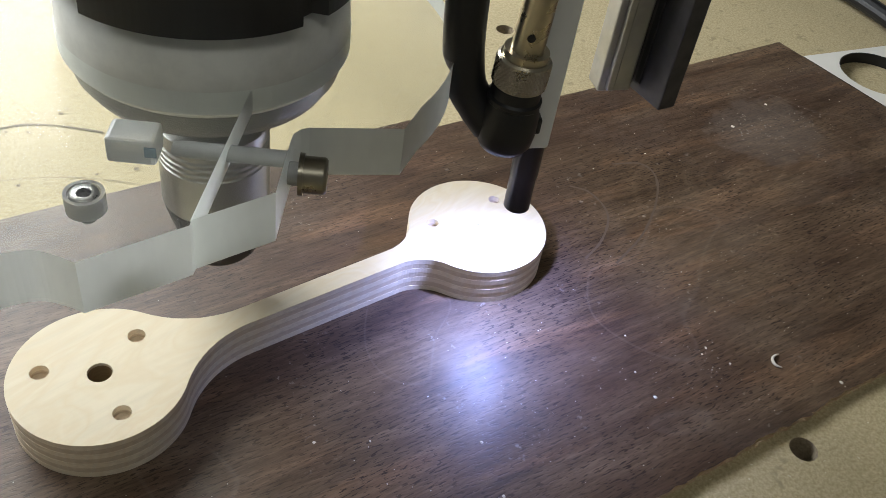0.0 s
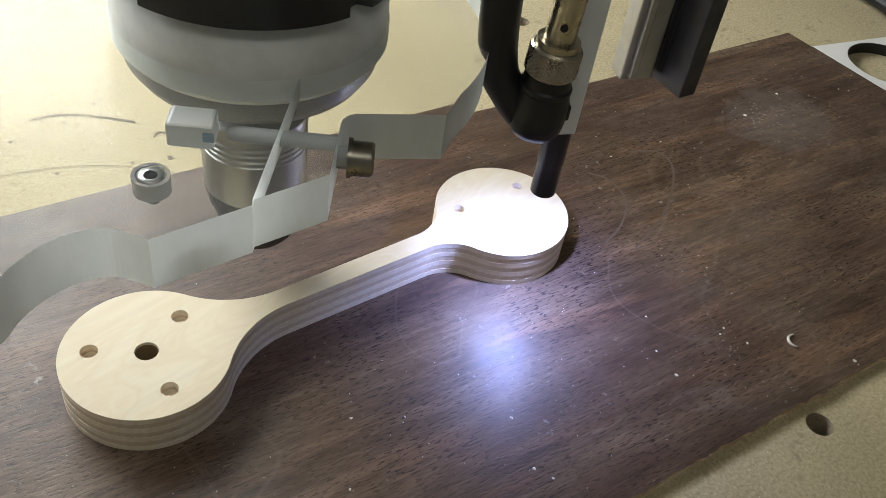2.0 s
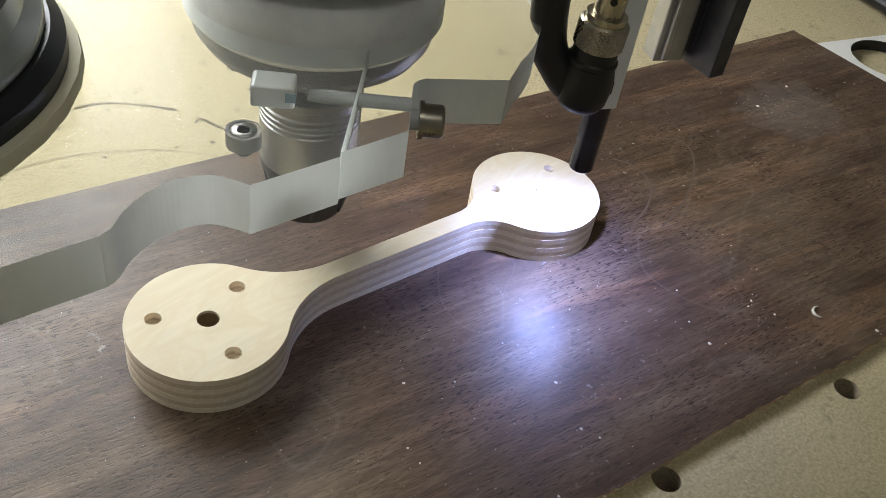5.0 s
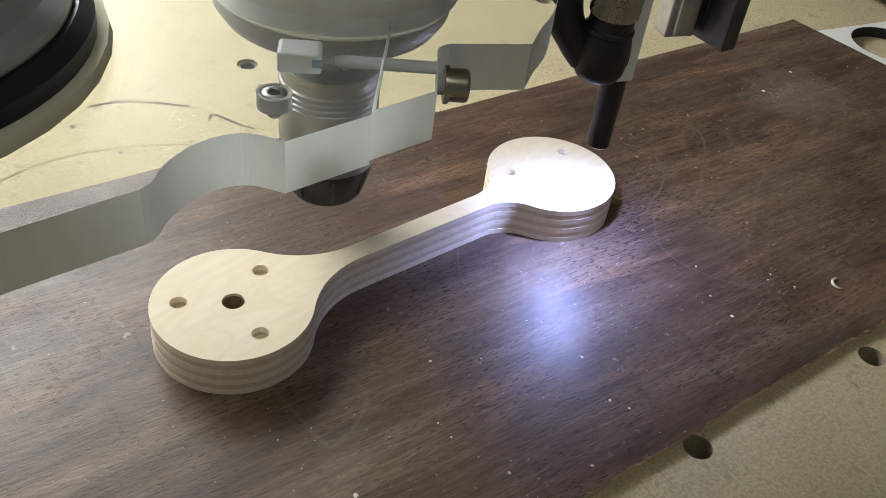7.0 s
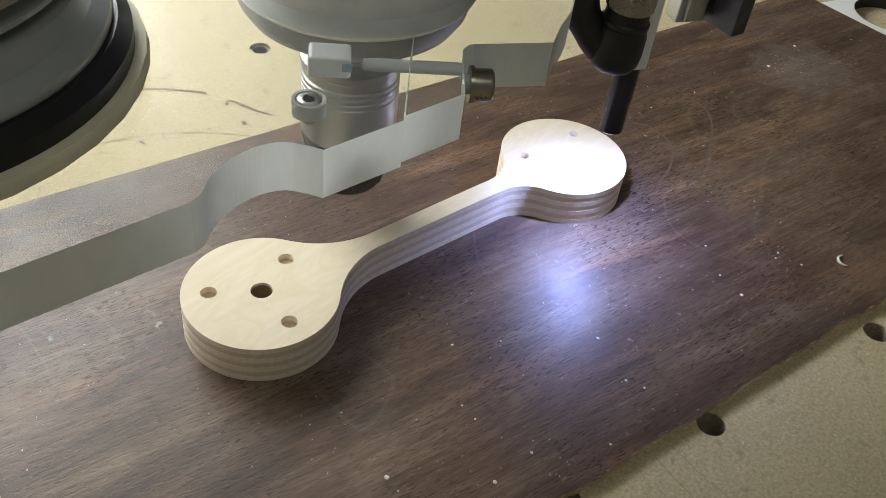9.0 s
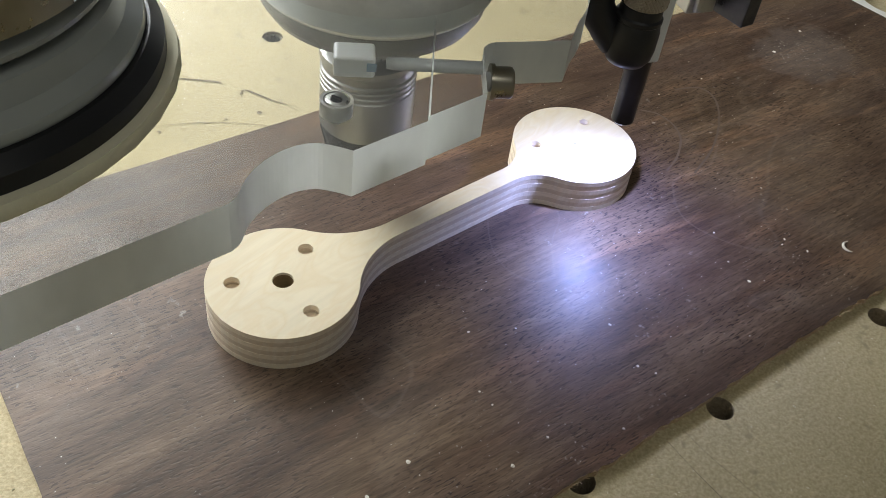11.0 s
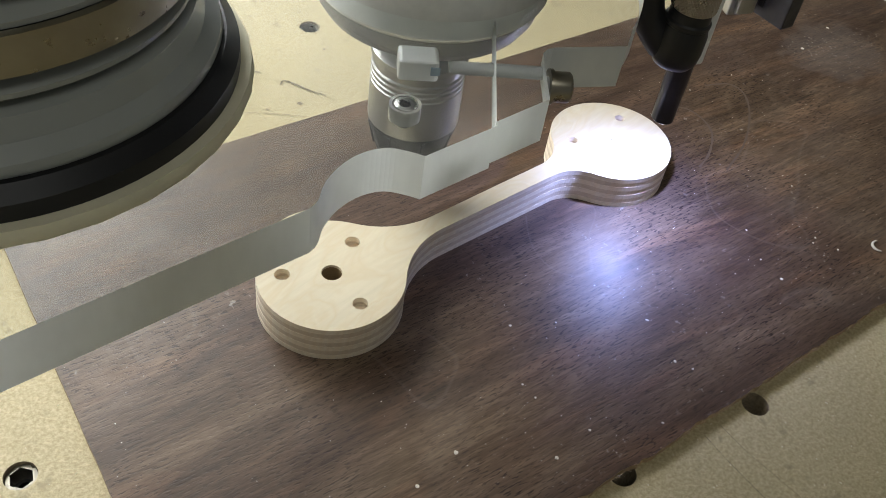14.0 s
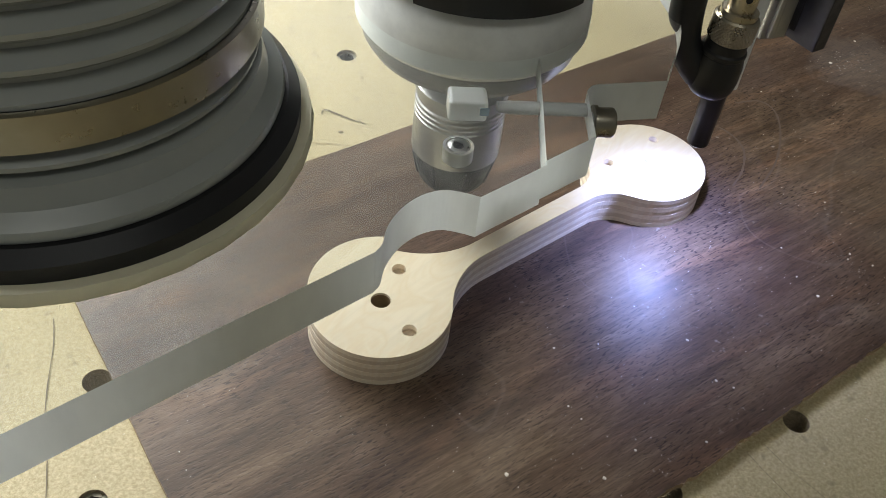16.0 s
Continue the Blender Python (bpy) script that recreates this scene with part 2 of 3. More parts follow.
CEILING_PAINT = m_plain("ceiling_paint", (0.62, 0.61, 0.58), 0.8, 0.2, 20)
CONCRETE = m_plain("concrete", (0.28, 0.27, 0.25), 0.8, 0.2, 20)


# ---- shapes ----
def link(name, bm, mats, parent=None, label="", smooth=False):
    """Makes one mesh object out of a bmesh, under a parent if one is given."""
    bmesh.ops.recalc_face_normals(bm, faces=bm.faces[:])
    me = bpy.data.meshes.new(name)
    bm.to_mesh(me)
    bm.free()
    for m in (mats if isinstance(mats, (list, tuple)) else [mats]):
        me.materials.append(m)
    if smooth:
        for p in me.polygons:
            p.use_smooth = True
        me.set_sharp_from_angle(angle=radians(38))
    o = new(name, me)
    if parent is not None:
        o.parent = parent
        o.matrix_parent_inverse = parent.matrix_world.inverted()
    if label:
        tagged(o, label)
    return o


def part(name, bm, material, parent, label="", smooth=False):
    return link(name, bm, material, parent, label, smooth)


def thing(name, at, label, category, group="", kind=""):
    e = new(name)
    e.empty_display_size = 0.01
    e.matrix_world = pose(*at)
    bpy.context.view_layer.update()
    return tagged(e, label, category, group, kind)


def inside(p, poly):
    x, y, hit_odd = p[0], p[1], False
    for (x0, y0), (x1, y1) in zip(poly, poly[1:] + poly[:1]):
        if (y0 > y) != (y1 > y) and x < (x1 - x0) * (y - y0) / (y1 - y0) + x0:
            hit_odd = not hit_odd
    return hit_odd


def slab(outer, holes, z0, z1, top=0, side=1, bottom=None, jitter=None):
    """A flat piece between two heights with a free outline and holes through it."""
    from_loops = [outer] + list(holes)
    verts, edges = [], []
    for loop in from_loops:
        n = len(verts)
        verts += [Vector(p) for p in loop]
        edges += [(n + i, n + (i + 1) % len(loop)) for i in range(len(loop))]
    vs, _, fs, _, _, _ = delaunay_2d_cdt(verts, edges, [], 0, 1e-7)
    bm = bmesh.new()
    up = [bm.verts.new((v.x, v.y, z1)) for v in vs]
    down = [bm.verts.new((v.x, v.y, z0)) for v in vs]
    count = {}
    for f in fs:
        c = sum((vs[i] for i in f), Vector((0, 0))) / len(f)
        if not inside(c, outer) or any(inside(c, h) for h in holes):
            continue
        bm.faces.new([up[i] for i in f]).material_index = top
        bm.faces.new([down[i] for i in reversed(f)]).material_index = top if bottom is None else bottom
        for a, b in zip(f, list(f[1:]) + [f[0]]):
            count.setdefault((min(a, b), max(a, b)), []).append((a, b))
    for uses in count.values():
        if len(uses) == 1:
            a, b = uses[0]
            bm.faces.new([up[b], up[a], down[a], down[b]]).material_index = side
    bmesh.ops.delete(bm, geom=[v for v in bm.verts if not v.link_faces], context="VERTS")
    return bm


def ring_pts(cx, cy, r, n=48, start=0.0, sweep=360.0):
    k = n if abs(sweep) >= 360 else n - 1
    return [(cx + r * math.cos(radians(start + sweep * i / k)), cy + r * math.sin(radians(start + sweep * i / k))) for i in range(n)]


def lathe(profile, n=48, mats=None, m=None):
    """Turns a profile of (radius, height) about the z axis. A radius of 0 closes it."""
    bm = bmesh.new()
    rows = []
    for r, z in profile:
        if r <= 0:
            rows.append([bm.verts.new((0, 0, z))])
        else:
            rows.append([bm.verts.new((r * math.cos(2 * math.pi * i / n), r * math.sin(2 * math.pi * i / n), z)) for i in range(n)])
    for k, (a, b) in enumerate(zip(rows, rows[1:])):
        for i in range(n):
            j = (i + 1) % n
            if len(a) == 1 and len(b) == 1:
                continue
            if len(a) == 1:
                f = bm.faces.new([a[0], b[j], b[i]])
            elif len(b) == 1:
                f = bm.faces.new([a[i], a[j], b[0]])
            else:
                f = bm.faces.new([a[i], a[j], b[j], b[i]])
            if mats:
                f.material_index = mats[k]
    if m is not None:
        bmesh.ops.transform(bm, matrix=m, verts=bm.verts[:])
    return bm


def block(sx, sy, sz, m, bevel=0.0, segments=2):
    bm = bmesh.new()
    bmesh.ops.create_cube(bm, size=1.0, matrix=m @ Matrix.Diagonal((sx, sy, sz, 1)))
    if bevel:
        bmesh.ops.bevel(bm, geom=bm.edges[:], offset=bevel, segments=segments, affect="EDGES", profile=0.5)
    return bm


def tube(points, radius, n=12, closed_ends=True):
    """A round bar along a line of points."""
    bm = bmesh.new()
    pts = [Vector(p) for p in points]
    rads = radius if isinstance(radius, (list, tuple)) else [radius] * len(pts)
    rows, ref = [], None
    for i, p in enumerate(pts):
        d = (pts[min(i + 1, len(pts) - 1)] - pts[max(i - 1, 0)]).normalized()
        if ref is None:
            ref = d.orthogonal().normalized()
        ref = (ref - d * ref.dot(d)).normalized()
        other = d.cross(ref)
        rows.append([bm.verts.new(p + rads[i] * (math.cos(2 * math.pi * k / n) * ref + math.sin(2 * math.pi * k / n) * other)) for k in range(n)])
    for a, b in zip(rows, rows[1:]):
        for k in range(n):
            bm.faces.new([a[k], a[(k + 1) % n], b[(k + 1) % n], b[k]])
    if closed_ends:
        bm.faces.new(rows[0][::-1])
        bm.faces.new(rows[-1])
    return bm


def smooth_line(ctrl, n=8):
    """A Catmull-Rom line through points."""
    p = [Vector(c) for c in ctrl]
    p = [2 * p[0] - p[1]] + p + [2 * p[-1] - p[-2]]
    out = []
    for i in range(1, len(p) - 2):
        for k in range(n):
            t = k / n
            out.append(0.5 * ((2 * p[i]) + (p[i + 1] - p[i - 1]) * t + (2 * p[i - 1] - 5 * p[i] + 4 * p[i + 1] - p[i + 2]) * t * t
                              + (3 * p[i] - p[i - 1] - 3 * p[i + 1] + p[i + 2]) * t ** 3))
    return out + [p[-2]]


# ---- room, closed round the machine ----
def wall_box(name, x0, x1, y0, y1, z0, z1, mat, label):
    o = link(name, block(x1 - x0, y1 - y0, z1 - z0, pose((x0 + x1) / 2, (y0 + y1) / 2, (z0 + z1) / 2)), mat)
    return tagged(o, label, name.split("_")[0], kind="structure")


wall_box("floor", -2.0, 2.4, -2.0, 2.2, -1.0, -0.9, CONCRETE, "plain grey concrete workshop floor")
wall_box("ceiling", -2.0, 2.4, -2.0, 2.2, 1.7, 1.8, CEILING_PAINT, "plain pale workshop ceiling")
wall_box("wall_north", -2.0, 2.4, 2.2, 2.3, -0.9, 1.7, PLASTER, "plain pale plastered workshop wall")
wall_box("wall_south", -2.0, 2.4, -2.1, -2.0, -0.9, 1.7, PLASTER, "plain pale plastered workshop wall")
wall_box("wall_west", -2.1, -2.0, -2.0, 2.2, -0.9, 1.7, PLASTER, "plain pale plastered workshop wall")
wall_box("wall_east", 2.4, 2.5, -2.0, 2.2, -0.9, 1.7, PLASTER, "plain pale plastered workshop wall")

# ---- machine bed ----
BED_Z = -0.0030
TURN = -6.4
bed_outer = [tuple((Matrix.Rotation(radians(TURN), 2) @ Vector(p))) for p in ((-0.62, -0.55), (0.95, -0.55), (0.95, 0.80), (-0.62, 0.80))]
HOLES = ((-0.1072, 0.0378, 0), (-0.13, -0.0056, 1), (0.0437, -0.1267, 0), (0.1131, -0.137, 0), (0.215, -0.1488, 0),
         (0.1013, 0.1699, 1), (0.3113, 0.1561, 0))
POCKET = (0.5062, 0.0097)
bed = link("machine_bed", slab(bed_outer, [ring_pts(x, y, 0.0056, 28) for x, y, k in HOLES] + [ring_pts(*POCKET, 0.0262, 40)], BED_Z - 0.018, BED_Z), [MDF, MDF_EDGE])
tagged(bed, "pale MDF machine bed with drilled clamping holes", "machine bed", kind="structure")
under = link("bed_base", slab(bed_outer, [], -0.06, BED_Z - 0.0182), [MDF_EDGE, MDF_EDGE])
tagged(under, "dark fibreboard base under the machine bed", "bed base", kind="structure")
table = link("bench_frame", block(1.3, 1.1, 0.84, pose(0.16, 0.12, -0.48, 0, 0, TURN)), CONCRETE)
tagged(table, "plain bench frame carrying the machine bed", "bench", kind="structure")


def hex_nut(at):
    t = thing("threaded_insert", (at[0], at[1], BED_Z - 0.018), "dull steel hexagonal insert nut sunk in bed hole", "insert nut", "insert nuts in the bed")
    bm = slab(ring_pts(0, 0, 0.0054, 24), [ring_pts(0, 0, 0.0042, 6, 12)], 0, 0.0165)
    bmesh.ops.translate(bm, verts=bm.verts[:], vec=(at[0], at[1], BED_Z - 0.018))
    part("sleeve", bm, [OLD_STEEL, OLD_STEEL], t)
    bm = slab(ring_pts(0, 0, 0.0042, 6, 12), [ring_pts(0, 0, 0.0025, 20)], 0.001, 0.0095)
    bmesh.ops.translate(bm, verts=bm.verts[:], vec=(at[0], at[1], BED_Z - 0.018))
    part("hexagon", bm, [DARK_STEEL, DARK_STEEL], t)


for x, y, k in HOLES:
    if k:
        hex_nut((x, y))


def groove(ctrl, width):
    """A thin scored line lying on the bed."""
    pts = smooth_line([(x, y, 0) for x, y in ctrl], 10)
    bm = bmesh.new()
    left, right = [], []
    for i, p in enumerate(pts):
        d = (pts[min(i + 1, len(pts) - 1)] - pts[max(i - 1, 0)]).normalized()
        w = width * (0.75 + 0.5 * noise.noise(p * 90)) / 2
        side = Vector((-d.y, d.x, 0)) * w
        left.append(bm.verts.new(p + side)), right.append(bm.verts.new(p - side))
    for i in range(len(pts) - 1):
        bm.faces.new([left[i], left[i + 1], right[i + 1], right[i]])
    bmesh.ops.translate(bm, verts=bm.verts[:], vec=((-0.0044, -0.0115, BED_Z + 0.0004) if ctrl[0][1] > 0.1 else (-0.0022, -0.0040, BED_Z + 0.0004)))
    return link("groove", bm, PENCIL, bed)


groove([(0.0172, 0.1794), (0.0301, 0.178), (0.0425, 0.1715), (0.0539, 0.1624), (0.0598, 0.1572)], 0.0013)
groove([(0.0625, 0.1430), (0.0664, 0.1453), (0.0701, 0.1384), (0.0737, 0.1303), (0.0778, 0.1243)], 0.0011)
groove([(-0.060, 0.127), (-0.049, 0.1351), (-0.0318, 0.1426), (-0.0124, 0.1452), (0.0111, 0.1418), (0.0309, 0.1344), (0.0471, 0.1247), (0.0600, 0.1140)], 0.0005)
groove([(-0.142, 0.0040), (-0.1305, 0.0300), (-0.1220, 0.0480), (-0.1116, 0.067), (-0.106, 0.080)], 0.0005)

groove([(0.0855, -0.1300), (0.0841, -0.1411), (0.0829, -0.1566), (0.0820, -0.1800)], 0.00025)
groove([(0.0945, -0.1310), (0.0935, -0.1447), (0.0940, -0.1574), (0.0950, -0.1850)], 0.00025)


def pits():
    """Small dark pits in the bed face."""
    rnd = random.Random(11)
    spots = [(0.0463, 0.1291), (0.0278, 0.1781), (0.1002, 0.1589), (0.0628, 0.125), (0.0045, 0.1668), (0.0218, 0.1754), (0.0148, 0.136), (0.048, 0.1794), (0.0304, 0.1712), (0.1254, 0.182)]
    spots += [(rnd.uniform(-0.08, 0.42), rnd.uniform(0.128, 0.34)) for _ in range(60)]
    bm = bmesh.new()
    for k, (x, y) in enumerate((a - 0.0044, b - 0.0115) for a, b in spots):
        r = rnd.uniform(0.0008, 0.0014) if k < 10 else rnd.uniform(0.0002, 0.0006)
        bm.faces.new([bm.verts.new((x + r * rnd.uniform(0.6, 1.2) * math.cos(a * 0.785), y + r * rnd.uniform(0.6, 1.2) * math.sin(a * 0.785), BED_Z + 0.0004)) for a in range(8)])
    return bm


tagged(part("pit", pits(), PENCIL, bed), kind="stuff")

# ---- white panel with a round pocket, beyond the walnut board ----
u = Vector((0.973, -0.231))
w = Vector((0.231, 0.973))
c0 = Vector((0.4830, 0.0453))
panel_outer = [tuple(c0 + u * a + w * b) for a, b in ((-0.0090, 0.0), (0.40, 0.0), (0.40, -0.30), (0.060, -0.30))]
panel = thing("white_panel", (0.6, -0.05, BED_Z), "white faced flat panel with a round pocket lying on the bed", "panel")
# black sides and wall lining put the pocket's inner shade into the colour
part("sheet", slab(panel_outer, [ring_pts(*POCKET, 0.026, 40)], BED_Z, BED_Z + 0.0014), [WHITE_BOARD, BLACK], panel)
part("pocket_floor", slab(ring_pts(*POCKET, 0.0259, 40), [], BED_Z - 0.0075, BED_Z - 0.0060), [MDF, MDF], panel, "bare pocket floor")
part("pocket_wall", lathe([(0.0256, BED_Z - 0.0059), (0.0256, BED_Z + 0.0012), (0.0259, BED_Z + 0.0012), (0.0259, BED_Z - 0.0059)], 40, m=Matrix.Translation((*POCKET, 0))), BLACK, panel, "pocket wall with its shade put in as black", True)

# ---- walnut board ----
def ragged(a, b, n, rough, seed):
    pts = []
    a, b = Vector(a), Vector(b)
    side = Vector((-(b - a).y, (b - a).x)).normalized()
    for i in range(n):
        t = i / n
        k = noise.noise(Vector((t * n * 0.37, seed, 0))) * rough + noise.noise(Vector((t * n * 0.05, seed, 3))) * rough * 1.4
        pts.append(tuple(a + (b - a) * t + side * (k if i else 0)))
    return pts


TL, TR, BR, BL = (-0.0945, 0.1105), (0.4708, 0.0653), (0.4690, -0.1555), (-0.1185, -0.1166)
outline = ragged(BL, BR, 420, 0.0011, 1.3) + ragged(BR, TR, 60, 0.0003, 4.1) + ragged(TR, TL, 80, 0.0003, 7.7) + ragged(TL, BL, 50, 0.0002, 9.2)
board = thing("walnut_board", (0.17, -0.02, BED_Z), "dark brown walnut board with dusty scuffs and a torn front edge", "wooden board")
part("plank", slab(outline, [], BED_Z + 0.0001, 0.0), [WALNUT, WALNUT_EDGE], board)


def splinters():
    """Torn fibres along the front edge."""
    rnd = random.Random(5)
    bm = bmesh.new()
    a, b = Vector(BL), Vector(BR)
    for i in range(1100):
        t = rnd.random()
        p = a + (b - a) * t
        ang = rnd.uniform(-1.1, 1.1) - 1.57
        ln, wd = rnd.uniform(0.0006, 0.0026) * (2.2 if rnd.random() < 0.04 else 1), rnd.uniform(0.0001, 0.0003)
        d = Vector((math.cos(ang), math.sin(ang)))
        s = Vector((-d.y, d.x)) * wd
        z = rnd.uniform(-0.0012, 0.0)
        q = p + d * ln
        m0 = bm.verts.new((*(p + s), z)), bm.verts.new((*(p - s), z)), bm.verts.new((*q, z + rnd.uniform(-0.0004, 0.0007))), bm.verts.new((*p, z - wd * 2))
        for f in ((0, 1, 2), (0, 2, 3), (1, 3, 2)):
            bm.faces.new([m0[k] for k in f])
    return bm


tagged(part("torn_fibre", splinters(), WALNUT_EDGE, board, "pale torn wood fibres"), kind="stuff")


# ---- dumb-bell shaped plywood part ----
SPAN, R_DISC, BONE_H = 0.165, 0.0300, 0.0173


def fillet(cx, sgn, r, f, w):
    """Centre of a fillet circle touching a disc and a neck side; returns the touching angles too."""
    y = w + f
    dx = math.sqrt((r + f) ** 2 - y ** 2)
    return cx + sgn * dx, y


def bone_outline():
    w0, w1, f0, f1 = 0.0042, 0.0045, 0.040, 0.020
    (ax, ay), (bx, by) = fillet(0, 1, R_DISC, f0, w0), fillet(SPAN, -1, R_DISC, f1, w1)
    up = []
    a0 = math.degrees(math.atan2(ay, ax))
    up += ring_pts(0, 0, R_DISC, 40, 180, a0 - 180)
    a1 = a0 - 180
    up += ring_pts(ax, ay, f0, 18, a1, -90 - a1)[1:]
    b0 = math.degrees(math.atan2(by, bx - SPAN))
    b1 = b0 - 180
    up += ring_pts(bx, by, f1, 18, -90, b1 + 90)[:-1]
    up += ring_pts(SPAN, 0, R_DISC, 40, b0, -b0)
    down = [(x, -y) for x, y in up[1:-1]][::-1]
    return (up + down)[::-1]


def polar(cx, r, deg):
    return (cx + r * math.cos(radians(deg)), r * math.sin(radians(deg)))


PIN_R = 0.0196
pockets = [(*polar(0, PIN_R, a), 0.0031) for a in (30, 150, 270)] + [(*polar(SPAN, PIN_R, a), 0.0025) for a in (30, 150, 270)]
bone = thing("plywood_part", (0.08, 0, 0), "pale birch plywood dumb-bell with drilled holes in both round ends", "wooden part")
LAYERS = 7
outline_b = bone_outline()


def grown(loop, d, seed):
    out, n = [], len(loop)
    for i, (x, y) in enumerate(loop):
        (xa, ya), (xb, yb) = loop[i - 1], loop[(i + 1) % n]
        t = Vector((xb - xa, yb - ya)).normalized()
        k = d + 0.00006 * noise.noise(Vector((i * 0.6, seed, 0)))
        out.append((x + t.y * -k, y + t.x * k))
    return out


for i in range(LAYERS):
    z0, z1 = BONE_H * i / LAYERS, BONE_H * (i + 1) / LAYERS
    holes = [ring_pts(0, 0, 0.0042, 32)]
    if i >= 5:
        holes += [ring_pts(x, y, r, 26) for x, y, r in pockets]
    if i >= 5:
        holes.append(ring_pts(SPAN, 0, 0.0008, 12))
    dark = i % 2 == 1
    bm = slab(grown(outline_b, 0.00005 if dark else -0.00003, i), holes, z0 + 0.00001, z1)
    o = part("veneer", bm, [PLY_FACE if i == LAYERS - 1 else PLY_LIGHT, PLY_DARK if dark else PLY_LIGHT], bone)

bm = lathe([(0.0041, 0.0002), (0.00405, BONE_H * 0.5), (0.0041, BONE_H - 0.0012)], 32)
part("hole_wall", bm, BURNT, bone, "browned wall of the drilled hole", True)
for x, y, r in pockets:
    z = BONE_H * 5 / LAYERS
    bm = lathe([(0, z + 0.0015), (r * 0.35, z + 0.0017), (r * 0.4, z + 0.0013), (r * 0.7, z + 0.0016), (r * 0.98, z + 0.0015), (r * 0.98, z + 0.0001)], 20, m=Matrix.Translation((x, y, 0)))
    part("pocket_floor", bm, PLY_DARK, bone, "rough drilled pocket floor")


# ---- clear clamp plate round the spindle ----
P0, P1 = 0.1110, 0.1270
AX, AY = 0.0580, 0.0275
BORE = 0.0445
su = Vector((0.66, 0.75)).normalized()
sv = Vector((su.y, -su.x))
slit_l, slit_r = Vector((0.0118, -0.0606)), Vector((0.0128, -0.0590))


def bore_hit(p):
    """Where a slit wall meets the bore."""
    d = p - Vector((AX, AY))
    b, c = d.dot(su), d.length_squared - BORE ** 2
    return p + su * (-b - math.sqrt(b * b - c))


hl, hr = bore_hit(slit_l), bore_hit(slit_r)
al = math.degrees(math.atan2(hl.y - AY, hl.x - AX))
ar = math.degrees(math.atan2(hr.y - AY, hr.x - AX))
scallop = [(p.x, p.y) for p in smooth_line([(-0.0525, -0.0615, 0), (-0.0490, -0.0600, 0), (-0.0440, -0.0555, 0), (-0.0365, -0.0518, 0), (-0.0285, -0.0505, 0),
                                            (-0.0215, -0.0522, 0), (-0.0172, -0.0565, 0), (-0.0145, -0.0605, 0)], 5)]
plate_outer = [(-0.20, -0.0610)] + scallop + [tuple(slit_l), tuple(hl)]
plate_outer += ring_pts(AX, AY, BORE, 90, al, -(360 - (ar - al)))[1:-1]
plate_outer += [tuple(hr), tuple(slit_r), (0.0350, -0.0590), (0.0490, -0.0415), (0.0508, -0.0396), (0.0535, -0.0387), (0.0560, -0.0390), (0.0790, -0.0508)]
plate_outer += ring_pts(AX, AY, 0.0780, 40, -66, 156) + [(-0.20, 0.1055)]
plate = thing("clamp_plate", (0.0, 0.0, P0), "thick clear acrylic clamp plate with frosted sawn edges", "clamp plate")
sheet = part("sheet", slab(plate_outer, [], P0, P1), [ACRYLIC, FROSTED], plate)
sheet.visible_shadow = False

# nut pocket in the plate, with its frosted walls
axis_dir = Vector((0.81, -0.58, 0)).normalized()
yaw = math.degrees(math.atan2(axis_dir.y, axis_dir.x))
part("nut_block", block(0.0128, 0.0100, 0.0150, pose(0.0150, -0.0200, 0.1187, 0, 0, yaw), 0.0012), MILKY, plate, "frosted nut pocket")
part("ink_mark", block(0.0030, 0.0006, 0.0060, pose(0.0162, -0.0273, 0.1205, 0, 0, yaw), 0.0001), BLUE_INK, plate, "faded blue ink mark")


def socket_screw(name, eye, way, shank, r_shank, r_head, h_head, label, washer, mat):
    """A socket head cap screw whose head sits at eye and whose shank runs along way."""
    t = thing(name, eye, label, "screw")
    q = Vector(way).normalized().to_track_quat("Z", "Y").to_matrix().to_4x4()
    m = Matrix.Translation(eye) @ q
    head = [(0, -h_head * 0.45), (r_head * 0.5, -h_head * 0.45), (r_head * 0.5, -h_head), (r_head * 0.86, -h_head), (r_head * 0.97, -h_head * 0.93), (r_head, -h_head * 0.85), (r_head, 0), (r_shank, 0)]
    part("head", lathe(head, 36, m=m), mat, t, smooth=True)
    part("socket", lathe([(0, -h_head * 0.5), (r_head * 0.49, -h_head * 0.5), (r_head * 0.49, -h_head * 0.9)], 6, m=m), BLACK, t, "dark hexagon socket")
    prof = [(r_shank, 0)]
    for i in range(12):
        z = shank * (0.1 + 0.07 * i)
        prof += [(r_shank, z), (r_shank * 0.97, z + 0.0006)]
    part("shank", lathe(prof + [(r_shank * 0.8, shank), (0, shank)], 20, m=m), SLEEVE, t, smooth=True)
    if washer:
        part("washer", lathe([(r_shank, -0.0002), (washer, -0.0002), (washer, 0.0011), (r_shank, 0.0011)], 30, m=m), mat, t, smooth=True)
    return t


socket_screw("clamp_bolt", (0.0502, -0.0462, 0.1182), -axis_dir, 0.034, 0.0032, 0.0051, 0.0064, "zinc plated socket head bolt with washer closing the clamp", 0.0058, OLD_STEEL)
socket_screw("plate_screw", (-0.0045, -0.0385, 0.1225), (0, 0, -1), 0.012, 0.0022, 0.0036, 0.0040, "small socket screw sunk in the clear plate", 0, STEEL)
sleeve = lathe([(0.0039, 0.1265), (0.0048, 0.1265), (0.0048, 0.1165), (0.0039, 0.1165)], 30, m=Matrix.Translation((-0.0045, -0.0385, 0)))
part("counterbore", sleeve, HAZY, plate, "frosted counterbore", True)

